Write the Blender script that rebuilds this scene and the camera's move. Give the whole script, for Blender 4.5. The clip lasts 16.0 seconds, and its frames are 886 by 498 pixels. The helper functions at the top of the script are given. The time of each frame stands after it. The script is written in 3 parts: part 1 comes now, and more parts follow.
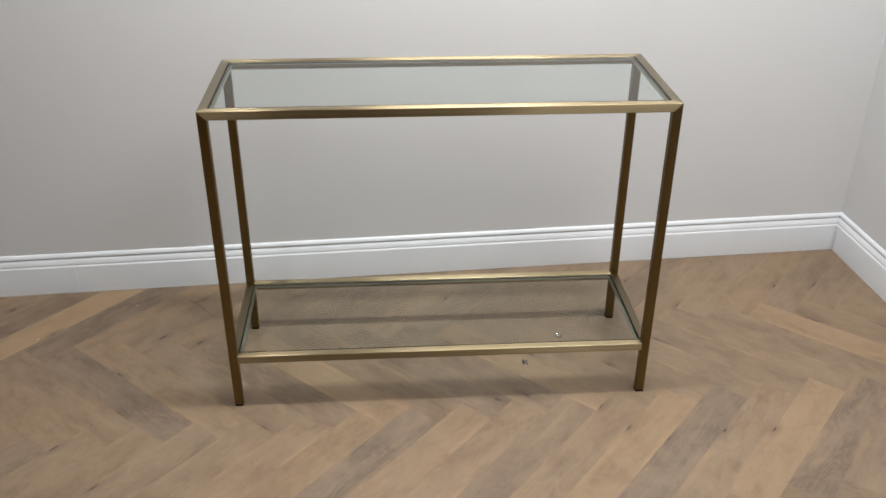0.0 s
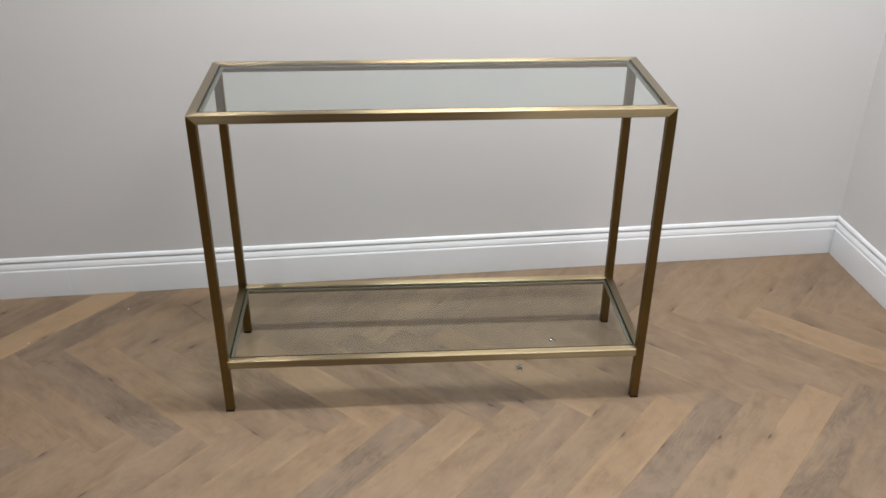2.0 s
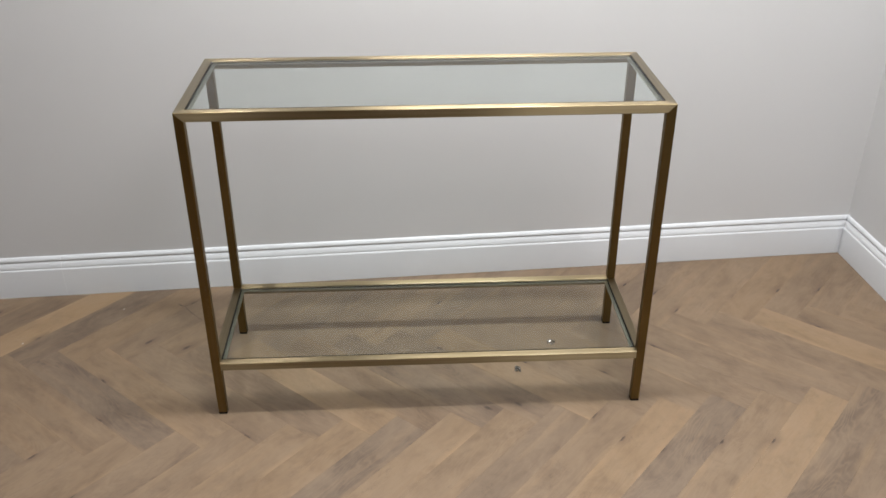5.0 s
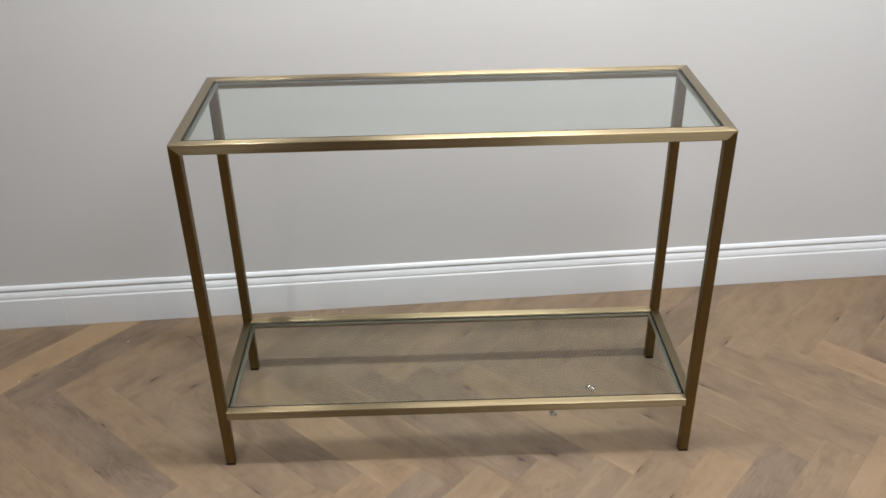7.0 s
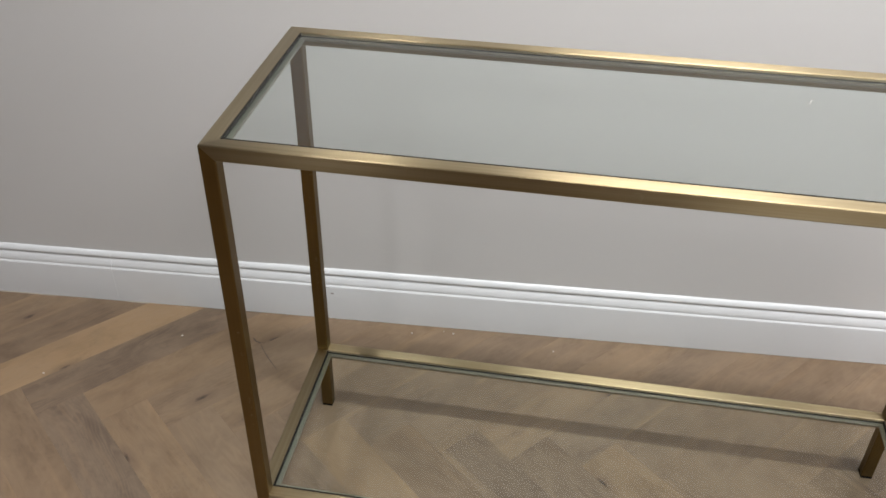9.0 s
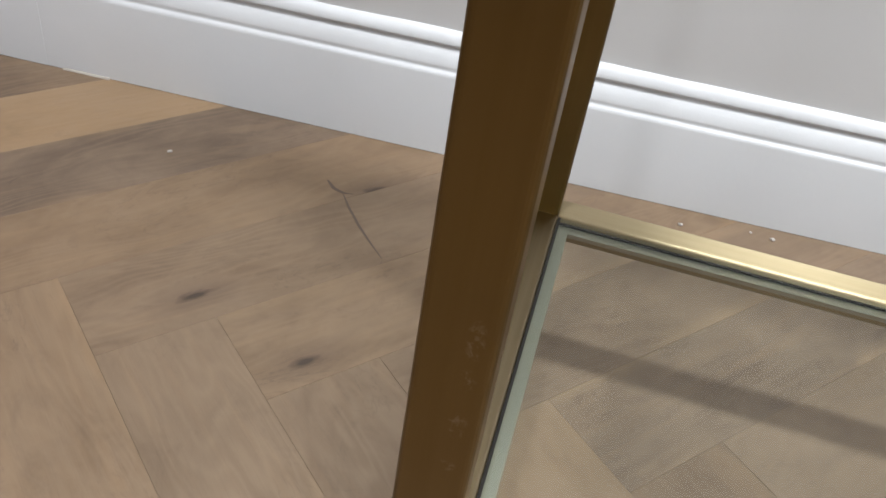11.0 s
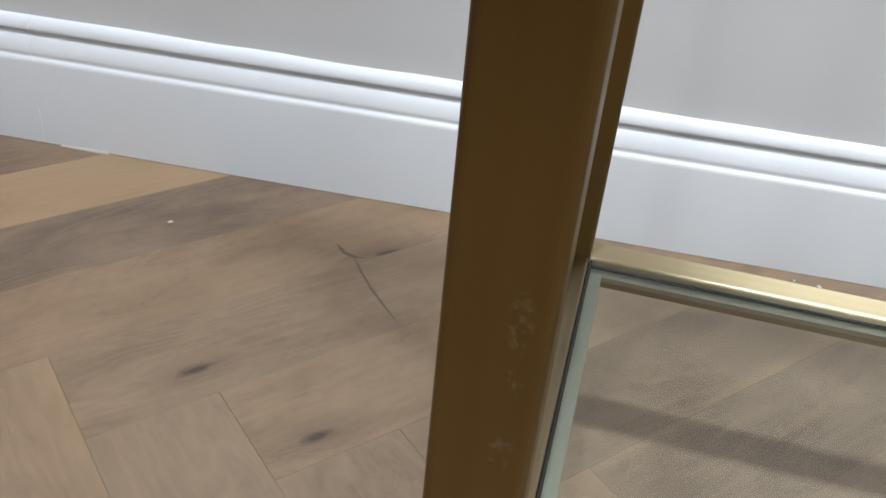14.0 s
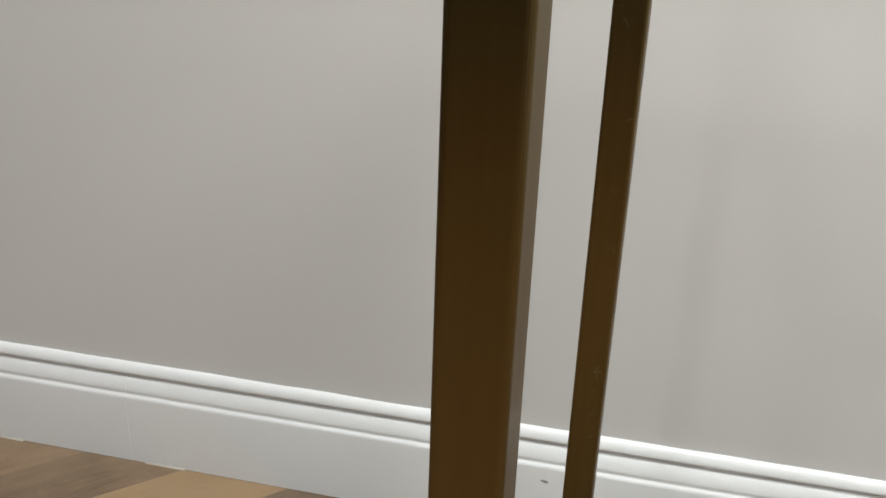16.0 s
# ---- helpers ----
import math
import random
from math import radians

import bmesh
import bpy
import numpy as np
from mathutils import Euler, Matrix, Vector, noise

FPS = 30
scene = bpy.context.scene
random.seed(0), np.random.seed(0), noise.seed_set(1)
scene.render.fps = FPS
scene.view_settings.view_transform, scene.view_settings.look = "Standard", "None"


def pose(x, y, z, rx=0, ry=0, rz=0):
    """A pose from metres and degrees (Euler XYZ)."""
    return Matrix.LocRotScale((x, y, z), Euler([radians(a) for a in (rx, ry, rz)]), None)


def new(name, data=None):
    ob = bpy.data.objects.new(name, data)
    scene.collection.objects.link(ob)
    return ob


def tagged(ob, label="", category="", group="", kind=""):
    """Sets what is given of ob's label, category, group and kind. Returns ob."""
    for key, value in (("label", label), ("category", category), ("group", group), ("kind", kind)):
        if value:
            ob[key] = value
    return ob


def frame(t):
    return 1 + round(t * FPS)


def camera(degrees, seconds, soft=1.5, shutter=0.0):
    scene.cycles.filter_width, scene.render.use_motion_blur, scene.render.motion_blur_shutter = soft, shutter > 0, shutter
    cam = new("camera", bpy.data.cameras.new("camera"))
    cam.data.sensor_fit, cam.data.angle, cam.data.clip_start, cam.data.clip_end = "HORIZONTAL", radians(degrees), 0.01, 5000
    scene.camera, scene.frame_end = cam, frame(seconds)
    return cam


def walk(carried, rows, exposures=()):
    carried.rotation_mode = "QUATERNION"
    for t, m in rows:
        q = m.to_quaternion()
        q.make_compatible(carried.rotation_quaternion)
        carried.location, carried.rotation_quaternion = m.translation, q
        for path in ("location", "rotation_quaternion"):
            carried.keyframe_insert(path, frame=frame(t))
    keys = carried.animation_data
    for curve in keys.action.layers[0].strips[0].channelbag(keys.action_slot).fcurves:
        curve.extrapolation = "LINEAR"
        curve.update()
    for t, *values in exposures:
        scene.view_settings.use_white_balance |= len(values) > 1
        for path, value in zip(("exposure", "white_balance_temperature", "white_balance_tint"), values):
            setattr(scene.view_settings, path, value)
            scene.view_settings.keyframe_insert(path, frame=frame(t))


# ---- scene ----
import itertools

cam = camera(52.4, 16.0, soft=1.6)
# seconds, x, y, z, yaw, pitch, roll
ROWS = [
    (0.0, 0.2838, -1.7611, 1.3908, -6.94, -29.09, -0.29),
    (0.5, 0.2866, -1.7503, 1.3990, -6.99, -29.32, -0.36),
    (1.0, 0.2894, -1.7474, 1.3991, -6.85, -29.23, -0.28),
    (1.5, 0.2946, -1.7445, 1.3933, -6.82, -29.19, -0.34),
    (2.0, 0.3036, -1.7378, 1.3967, -6.88, -29.26, -0.38),
    (2.5, 0.3120, -1.7364, 1.4067, -6.64, -29.06, -0.44),
    (3.0, 0.3164, -1.7297, 1.3934, -6.63, -29.04, -0.43),
    (3.5, 0.3216, -1.7270, 1.3928, -6.66, -28.84, -0.43),
    (4.0, 0.3463, -1.7199, 1.3934, -6.58, -28.95, -0.35),
    (4.2, 0.3474, -1.7224, 1.3880, -6.54, -28.83, -0.34),
    (6.3, 0.3847, -1.6454, 1.3751, -5.22, -30.36, 1.06),
    (6.5, 0.3911, -1.6294, 1.3949, -5.18, -30.35, 1.12),
    (7.0, 0.3718, -1.4763, 1.3772, -4.74, -30.37, 1.04),
    (7.5, 0.3789, -1.3051, 1.3526, -2.36, -31.34, 0.06),
    (8.0, 0.4341, -1.1426, 1.3270, 2.17, -33.17, -0.94),
    (8.5, 0.4495, -1.0270, 1.3083, 5.34, -35.00, -0.78),
    (9.0, 0.3699, -0.8491, 1.2557, 6.49, -36.17, -0.64),
    (9.2, 0.2962, -0.7399, 1.2304, 5.93, -37.10, -0.92),
    (9.5, 0.2019, -0.5861, 1.1568, 6.08, -39.69, -2.92),
    (9.6, 0.1810, -0.5472, 1.1233, 7.15, -40.63, -3.54),
    (9.7, 0.1506, -0.4972, 1.0764, 8.14, -41.39, -3.95),
    (9.8, 0.1214, -0.4531, 1.0270, 9.31, -41.65, -4.15),
    (9.9, 0.0901, -0.3976, 0.9655, 10.15, -42.22, -4.35),
    (10.0, 0.0678, -0.3611, 0.8881, 11.01, -41.78, -4.78),
    (10.2, 0.0349, -0.2944, 0.7682, 13.57, -40.94, -6.34),
    (12.3, 0.0140, -0.0942, 0.3907, 9.70, -39.87, -6.80),
    (12.5, 0.0164, -0.0909, 0.3893, 9.85, -39.74, -6.20),
    (13.0, 0.0212, -0.0952, 0.3977, 10.32, -38.59, -4.75),
    (13.5, 0.0221, -0.1131, 0.4110, 10.97, -37.58, -4.33),
    (14.0, 0.0174, -0.1182, 0.4400, 11.48, -34.39, -4.43),
    (14.3, 0.0157, -0.1118, 0.4743, 11.57, -32.09, -4.23),
    (14.5, 0.0155, -0.1117, 0.4764, 11.55, -30.29, -3.83),
    (15.0, 0.0130, -0.1091, 0.4995, 10.98, -26.55, -2.95),
    (15.5, 0.0162, -0.1142, 0.4909, 10.95, -21.39, -2.08),
    (15.7, 0.0201, -0.1353, 0.5498, 10.78, -21.78, -1.82),
    (15.8, 0.0251, -0.1466, 0.5701, 11.18, -21.59, -1.50),
    (16.0, 0.0434, -0.1842, 0.6437, 13.36, -22.94, -1.80),
]
# seconds, stops, kelvin, tint
EXPOSURES = [(0.0, 0.06, 6550, 9), (4.0, 0.06, 6550, 11), (6.5, 0.10, 6450, 7), (7.5, 0.05, 6600, 11), (8.0, 0.04, 6600, 11), (9.0, 0.02, 6600, 10), (9.5, -0.06, 6650, 11), (10.0, 0.10, 6800, 14), (11.2, 0.52, 6200, 10), (12.4, 0.84, 5700, 6), (13.5, 0.76, 5900, 8),
             (14.0, 0.50, 6050, 9), (14.5, 0.34, 6350, 10), (15.0, 0.32, 6600, 9), (15.5, 0.32, 6650, 8), (16.0, 0.28, 6750, 7)]
walk(cam, [(t, pose(x, y, z, 90 + pitch, roll, yaw)) for t, x, y, z, yaw, pitch, roll in ROWS], EXPOSURES)

# ---- light ----
CEILING = 2.4
world = bpy.data.worlds.new("world")
scene.world = world
world.use_nodes = True
world.node_tree.nodes["Background"].inputs[0].default_value = (0.75, 0.8, 0.9, 1)
world.node_tree.nodes["Background"].inputs[1].default_value = 0.02


def downlight(x, y, watts, size=0.15, beam=150, colour=(1.0, 0.995, 0.985)):
    data = bpy.data.lights.new("downlight_lamp", "AREA")
    data.shape, data.size, data.energy, data.color = "DISK", size, watts, colour
    data.spread = radians(beam)
    ob = new("downlight_lamp", data)
    ob.matrix_world = pose(x, y, CEILING - 0.012)
    return ob


# one downlight further into the room, one beyond the table's end close to the wall
downlight(-0.7, -2.0, 9.6, 0.16)
downlight(-0.19, -0.06, 2.2, 0.06, 80)


def panel(x, y, watts, size, depth, colour=(1.0, 0.995, 0.985)):
    data = bpy.data.lights.new("strip_and_fill_lamp", "AREA")
    data.shape, data.size, data.size_y, data.energy, data.color = "RECTANGLE", size, depth, watts, colour
    new("strip_and_fill_lamp", data).matrix_world = pose(x, y, CEILING - 0.012)


# a narrow strip over the table; the two wide unseen panels are added fill
for px, py, pw, ps, pd in ((0.68, -0.06, 41.0, 0.66, 0.15), (1.32, -0.80, 35.0, 0.9, 0.8), (1.2, -3.4, 15.0, 0.4, 0.4)):
    panel(px, py, pw, ps, pd)


# ---- materials ----
class Mat:
    """A small wrapper that makes node materials short to write."""

    def __init__(self, name):
        self.m = bpy.data.materials.new(name)
        self.m.use_nodes = True
        self.t = self.m.node_tree
        self.b = self.t.nodes["Principled BSDF"]

    def node(self, kind, **props):
        n = self.t.nodes.new(kind)
        for k, v in props.items():
            if k == "noise_dimensions":
                n.noise_dimensions = v
            elif k == "operation":
                n.operation = v
            elif k == "blend_type":
                n.blend_type = v
            elif k == "data_type":
                n.data_type = v
            elif k == "feature":
                n.feature = v
            elif k == "wave_profile":
                n.wave_profile = v
            elif k == "bands_direction":
                n.bands_direction = v
        return n

    def link(self, a, b):
        self.t.links.new(a, b)

    def put(self, sock, v):
        if hasattr(v, "is_output"):
            self.link(v, sock)
        else:
            sock.default_value = v

    def coords(self, which="Object", scale=(1, 1, 1), shift=(0, 0, 0)):
        c = self.node("ShaderNodeTexCoord")
        mp = self.node("ShaderNodeMapping")
        self.link(c.outputs[which], mp.inputs["Vector"])
        self.put(mp.inputs["Scale"], scale)
        self.put(mp.inputs["Location"], shift)
        return mp.outputs["Vector"]

    def noise(self, vec, scale, detail=4.0, rough=0.55, distort=0.0):
        n = self.node("ShaderNodeTexNoise")
        self.link(vec, n.inputs["Vector"])
        for k, v in (("Scale", scale), ("Detail", detail), ("Roughness", rough), ("Distortion", distort)):
            n.inputs[k].default_value = v
        return n.outputs["Fac"]

    def math(self, op, a, b=0.0, clamp=False):
        n = self.node("ShaderNodeMath", operation=op)
        n.use_clamp = clamp
        self.put(n.inputs[0], a)
        self.put(n.inputs[1], b)
        return n.outputs[0]

    def span(self, v, a, b, c=0.0, d=1.0):
        n = self.node("ShaderNodeMapRange")
        self.put(n.inputs[0], v)
        for i, x in enumerate((a, b, c, d)):
            self.put(n.inputs[i + 1], x)
        return n.outputs[0]

    def mix(self, f, a, b, mode="MIX"):
        n = self.node("ShaderNodeMix", data_type="RGBA", blend_type=mode)
        self.put(n.inputs[0], f)
        self.put(n.inputs[6], a if hasattr(a, "is_output") else (*a, 1))
        self.put(n.inputs[7], b if hasattr(b, "is_output") else (*b, 1))
        return n.outputs[2]

    def bump(self, height, strength, distance):
        n = self.node("ShaderNodeBump")
        self.put(n.inputs["Strength"], strength)
        self.put(n.inputs["Distance"], distance)
        self.link(height, n.inputs["Height"])
        self.link(n.outputs[0], self.b.inputs["Normal"])

    def set(self, **k):
        for name, v in k.items():
            self.put(self.b.inputs[name.replace("_", " ")], v)
        return self.m


def wall_paint(name, a, b):
    m = Mat(name)
    v = m.coords("Object")
    big = m.noise(v, 1.6, 3)
    fine = m.noise(v, 420.0, 3, 0.6)
    mid = m.noise(v, 60.0, 3)
    m.bump(m.math("ADD", m.math("MULTIPLY", fine, 0.6), mid), 0.10, 0.0006)
    return m.set(Base_Color=m.mix(big, a, b), Roughness=m.span(mid, 0.2, 0.8, 0.55, 0.68))


def satin_white():
    m = Mat("satin_white_paint")
    v = m.coords("Object")
    streak = m.noise(m.coords("Object", (2, 60, 60)), 3.0, 4)
    smear = m.noise(v, 9.0, 4, 0.6)
    m.bump(m.math("ADD", streak, m.noise(v, 220.0, 2)), 0.2, 0.0005)
    return m.set(Base_Color=m.mix(smear, (0.64, 0.662, 0.695), (0.59, 0.61, 0.64)), Roughness=m.span(streak, 0.3, 0.7, 0.28, 0.42))


def brushed_brass(name, axis):
    """Brushed antique brass; axis: the direction of the grain in the part's own space."""
    m = Mat(name)
    sc = [900.0, 900.0, 900.0]
    sc[axis] = 6.0
    grain = m.noise(m.coords("Object", tuple(sc)), 1.0, 3, 0.6)
    sc2 = [160.0, 160.0, 160.0]
    sc2[axis] = 2.5
    streak = m.noise(m.coords("Object", tuple(sc2)), 1.0, 3)
    v = m.coords("Object")
    cloud = m.noise(v, 7.0, 4, 0.6)
    spots = m.span(m.noise(v, 70.0, 3, 0.5, 1.2), 0.68, 0.76)
    patch = m.span(m.noise(v, 11.0, 2), 0.52, 0.62)
    smear = m.math("MULTIPLY", spots, patch)
    if axis == 2:
        # finger marks at a few heights on one leg
        pos = m.node("ShaderNodeSeparateXYZ")
        m.link(v, pos.inputs[0])
        flake = m.span(m.noise(m.coords("Object", (420.0, 420.0, 300.0)), 1.0, 5, 0.7, 0.6), 0.50, 0.66)
        for hz, hh, hx in ((0.347, 0.006, 0.0143), (0.3335, 0.0035, 0.0137), (0.3165, 0.0045, 0.0139), (0.300, 0.002, 0.013), (0.434, 0.003, 0.0146), (0.472, 0.002, 0.0127)):
            dz = m.math("DIVIDE", m.math("SUBTRACT", pos.outputs[2], hz), hh)
            dx = m.math("DIVIDE", m.math("SUBTRACT", pos.outputs[0], hx), 0.0024)
            near = m.span(m.math("ADD", m.math("MULTIPLY", dz, dz), m.math("MULTIPLY", dx, dx)), 0.5, 1.5, 1.0, 0.0)
            smear = m.math("MAXIMUM", smear, m.math("MULTIPLY", near, flake))
    # one brass: legs painted darker, rails paler, for the shade and glare they reflect
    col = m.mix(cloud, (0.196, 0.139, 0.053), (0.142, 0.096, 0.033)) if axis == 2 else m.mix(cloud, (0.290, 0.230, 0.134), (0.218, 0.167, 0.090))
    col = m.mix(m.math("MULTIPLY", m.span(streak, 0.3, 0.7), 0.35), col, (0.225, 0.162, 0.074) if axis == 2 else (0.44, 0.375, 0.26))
    col = m.mix(m.math("MULTIPLY", smear, 0.2 if axis == 2 else 0.12), col, (0.72, 0.64, 0.52))
    tangent = m.node("ShaderNodeTangent")
    tangent.direction_type = "RADIAL"
    tangent.axis = "XYZ"[axis]
    rough = m.math("ADD", m.span(grain, 0.25, 0.75, 0.34, 0.40), m.math("MULTIPLY", smear, 0.15))
    m.bump(grain, 0.08, 0.0002)
    m.link(tangent.outputs[0], m.b.inputs["Tangent"])
    return m.set(Base_Color=col, Metallic=1.0, Roughness=rough, Anisotropic=1.0, Coat_Weight=0.12 if axis == 2 else 0.3, Coat_Roughness=m.span(cloud, 0.3, 0.7, 0.12, 0.18), Coat_IOR=1.45)


def pale_metal():
    m = Mat("pale_satin_metal")
    n = m.noise(m.coords("Object", (60, 60, 300)), 1.0, 3)
    return m.set(Base_Color=m.mix(n, (0.36, 0.35, 0.29), (0.31, 0.30, 0.24)), Metallic=1.0, Roughness=0.38)


def glass_edge():
    m = Mat("green_glass_edge")
    clear = m.node("ShaderNodeBsdfTransparent")
    clear.inputs["Color"].default_value = (0.95, 0.968, 0.964, 1)
    m.link(clear.outputs[0], m.t.nodes["Material Output"].inputs["Surface"])
    return m.m


def clear_glass(name, body, gloss_face):
    """Flat float glass: light goes straight on, and the gloss grows at a slant."""
    m = Mat(name)
    clear, gloss, blend = m.node("ShaderNodeBsdfTransparent"), m.node("ShaderNodeBsdfGlossy"), m.node("ShaderNodeMixShader")
    facing = m.node("ShaderNodeLayerWeight")
    facing.inputs["Blend"].default_value = 0.5
    power = m.math("POWER", facing.outputs["Facing"], 5.0)
    m.link(m.span(power, 0.0, 1.0, gloss_face, 1.0), blend.inputs[0])
    clear.inputs["Color"].default_value = (*body, 1)
    gloss.inputs["Roughness"].default_value = 0.0
    m.link(clear.outputs[0], blend.inputs[1])
    m.link(gloss.outputs[0], blend.inputs[2])
    m.link(blend.outputs[0], m.t.nodes["Material Output"].inputs["Surface"])
    return m.m


def oak(name, joined=False):
    """Grey-brown smoked oak; each plank takes its tone from its object colour, or from its island where the planks are joined, and its figure from its random value."""
    m = Mat(name)
    info = m.node("ShaderNodeObjectInfo")
    chance = m.node("ShaderNodeNewGeometry").outputs["Random Per Island"] if joined else info.outputs["Random"]
    comb = m.node("ShaderNodeCombineXYZ")
    m.put(comb.inputs[0], m.math("MULTIPLY", chance, 37.0))
    m.put(comb.inputs[1], m.math("MULTIPLY", chance, 91.0))
    tex = m.node("ShaderNodeTexCoord")
    add = m.node("ShaderNodeVectorMath", operation="ADD")
    own = tex.outputs["UV" if joined else "Object"]
    m.link(own, add.inputs[0])
    m.link(comb.outputs[0], add.inputs[1])

    def scaled(s):
        mp = m.node("ShaderNodeMapping")
        m.link(add.outputs[0], mp.inputs["Vector"])
        mp.inputs["Scale"].default_value = s
        return mp.outputs["Vector"]

    local = m.node("ShaderNodeSeparateXYZ")
    m.link(own, local.inputs[0])
    tone = m.node("ShaderNodeSeparateColor")
    m.link(info.outputs["Color"], tone.inputs[0])
    light, warm = tone.outputs[0], tone.outputs[1]
    if joined:
        light, warm = m.span(chance, 0.0, 1.0, 0.12, 0.75), m.math("FRACT", m.math("MULTIPLY", chance, 7.3))
    # one knot on each plank, its place given by the object colour's blue and alpha
    ripple = m.noise(scaled((40.0, 110.0, 1)), 1.0, 3, 0.6)
    kx = m.math("MULTIPLY", m.math("SUBTRACT", local.outputs[0], m.math("MULTIPLY", m.math("SUBTRACT", tone.outputs[2], 0.5), 0.5)), 0.42)
    ky = m.math("SUBTRACT", local.outputs[1], m.math("MULTIPLY", m.math("SUBTRACT", info.outputs["Alpha"], 0.5), 0.09))
    kd = m.math("SQRT", m.math("ADD", m.math("MULTIPLY", kx, kx), m.math("MULTIPLY", ky, ky)))
    kd = m.math("ADD", kd, m.math("MULTIPLY", m.math("SUBTRACT", ripple, 0.5), 0.012))
    knot = m.span(kd, 0.0015, 0.006, 1.0, 0.0)
    halo = m.span(kd, 0.004, 0.022, 1.0, 0.0)
    # growth rings, bent round the knot
    warp = m.noise(scaled((2.4, 10.0, 1)), 1.0, 3, 0.5)
    bend = m.math("DIVIDE", 0.010, m.math("ADD", kd, 0.016))
    rings = m.math("ADD", m.math("MULTIPLY", local.outputs[1], 620.0), m.math("MULTIPLY", warp, 150.0))
    rings = m.math("ADD", rings, m.math("MULTIPLY", bend, 18.0))
    wave = m.span(m.math("SINE", rings), -1.0, 1.0)
    pores = m.noise(scaled((22.0, 1100.0, 1)), 1.0, 4, 0.6)
    fibre = m.noise(scaled((8.0, 240.0, 1)), 1.0, 5, 0.65, 0.4)
    cloud = m.noise(scaled((5.0, 10.0, 1)), 1.0, 4, 0.62, 1.0)
    blot = m.noise(scaled((14.0, 20.0, 1)), 1.0, 6, 0.7, 1.5)
    vein = m.math("ABSOLUTE", m.math("SUBTRACT", m.noise(scaled((13.0, 34.0, 1)), 1.0, 4, 0.6, 1.5), 0.5))
    vein = m.math("MULTIPLY", m.span(vein, 0.0, 0.016, 1.0, 0.0), m.span(m.noise(scaled((6.0, 12.0, 1)), 1.0, 2), 0.50, 0.60))
    scuff = m.noise(scaled((60.0, 210.0, 1)), 1.0, 3, 0.6, 0.8)
    grey = m.mix(light, (0.120, 0.087, 0.063), (0.186, 0.135, 0.093))
    tan = m.mix(light, (0.140, 0.091, 0.054), (0.245, 0.162, 0.090))
    col = m.mix(warm, grey, tan)
    dark = m.mix(0.6, col, (0.045, 0.032, 0.026))
    pale = m.mix(0.5, col, (0.255, 0.188, 0.130))
    col = m.mix(m.span(cloud, 0.40, 0.72, 0.0, 0.75), col, pale)
    col = m.mix(m.span(cloud, 0.46, 0.28, 0.0, 0.42), col, dark)
    col = m.mix(m.math("MULTIPLY", m.math("POWER", wave, 2.0), m.span(m.noise(scaled((3.0, 9.0, 1)), 1.0, 2), 0.4, 0.65, 0.08, 0.55)), col, pale)
    col = m.mix(m.span(fibre, 0.48, 0.78, 0.0, 0.11), col, dark)
    col = m.mix(m.span(pores, 0.56, 0.70, 0.0, 0.2), col, dark)
    col = m.mix(m.span(blot, 0.53, 0.76, 0.0, 0.42), col, dark)
    col = m.mix(m.span(blot, 0.46, 0.30, 0.0, 0.40), col, pale)
    col = m.mix(m.math("MULTIPLY", vein, 0.30), col, (0.066, 0.047, 0.035))
    col = m.mix(m.span(scuff, 0.71, 0.82, 0.0, 0.35), col, (0.035, 0.026, 0.022))
    tawny = m.noise(scaled((2.2, 34.0, 1)), 1.0, 4, 0.6, 1.0)
    col = m.mix(m.span(tawny, 0.52, 0.76, 0.0, 0.32), col, (0.27, 0.178, 0.106))
    # pale milky scribbles left by the finish, and a few small dark checks
    scrib = m.math("ABSOLUTE", m.math("SUBTRACT", m.noise(scaled((7.0, 15.0, 1)), 1.0, 3, 0.5, 1.6), 0.5))
    scrib = m.math("MULTIPLY", m.span(scrib, 0.0, 0.05, 1.0, 0.0), m.span(m.noise(scaled((4.5, 8.0, 1)), 1.0, 2), 0.47, 0.62))
    col = m.mix(m.math("MULTIPLY", scrib, 0.12), col, (0.27, 0.20, 0.15))
    mottle = m.noise(scaled((9.0, 17.0, 1)), 1.0, 6, 0.62, 0.8)
    col = m.mix(m.span(mottle, 0.50, 0.74, 0.0, 0.30), col, dark)
    col = m.mix(m.span(mottle, 0.50, 0.30, 0.0, 0.30), col, pale)
    check = m.span(m.noise(scaled((17.0, 52.0, 1)), 1.0, 5, 0.7, 2.2), 0.64, 0.74)
    check = m.math("MULTIPLY", check, m.span(m.noise(scaled((5.0, 11.0, 1)), 1.0, 2), 0.52, 0.62))
    col = m.mix(m.math("MULTIPLY", check, 0.55), col, (0.045, 0.032, 0.027))
    # worn long edges, paler and warmer
    edge = m.span(m.math("ABSOLUTE", local.outputs[1]), 0.030, 0.0447)
    edge = m.math("MULTIPLY", edge, m.span(m.noise(scaled((5.0, 5.0, 1)), 1.0, 3), 0.50, 0.72, 0.0, 0.42))
    col = m.mix(edge, col, (0.33, 0.222, 0.125))
    col = m.mix(m.math("MULTIPLY", halo, 0.45), col, (0.075, 0.050, 0.038))
    col = m.mix(m.math("MULTIPLY", knot, 0.85), col, (0.032, 0.023, 0.019))
    h = m.math("SUBTRACT", m.math("MULTIPLY", fibre, 0.6), m.span(pores, 0.55, 0.75))
    h = m.math("ADD", h, m.math("MULTIPLY", wave, 0.25))
    m.bump(h, 0.15, 0.0006)
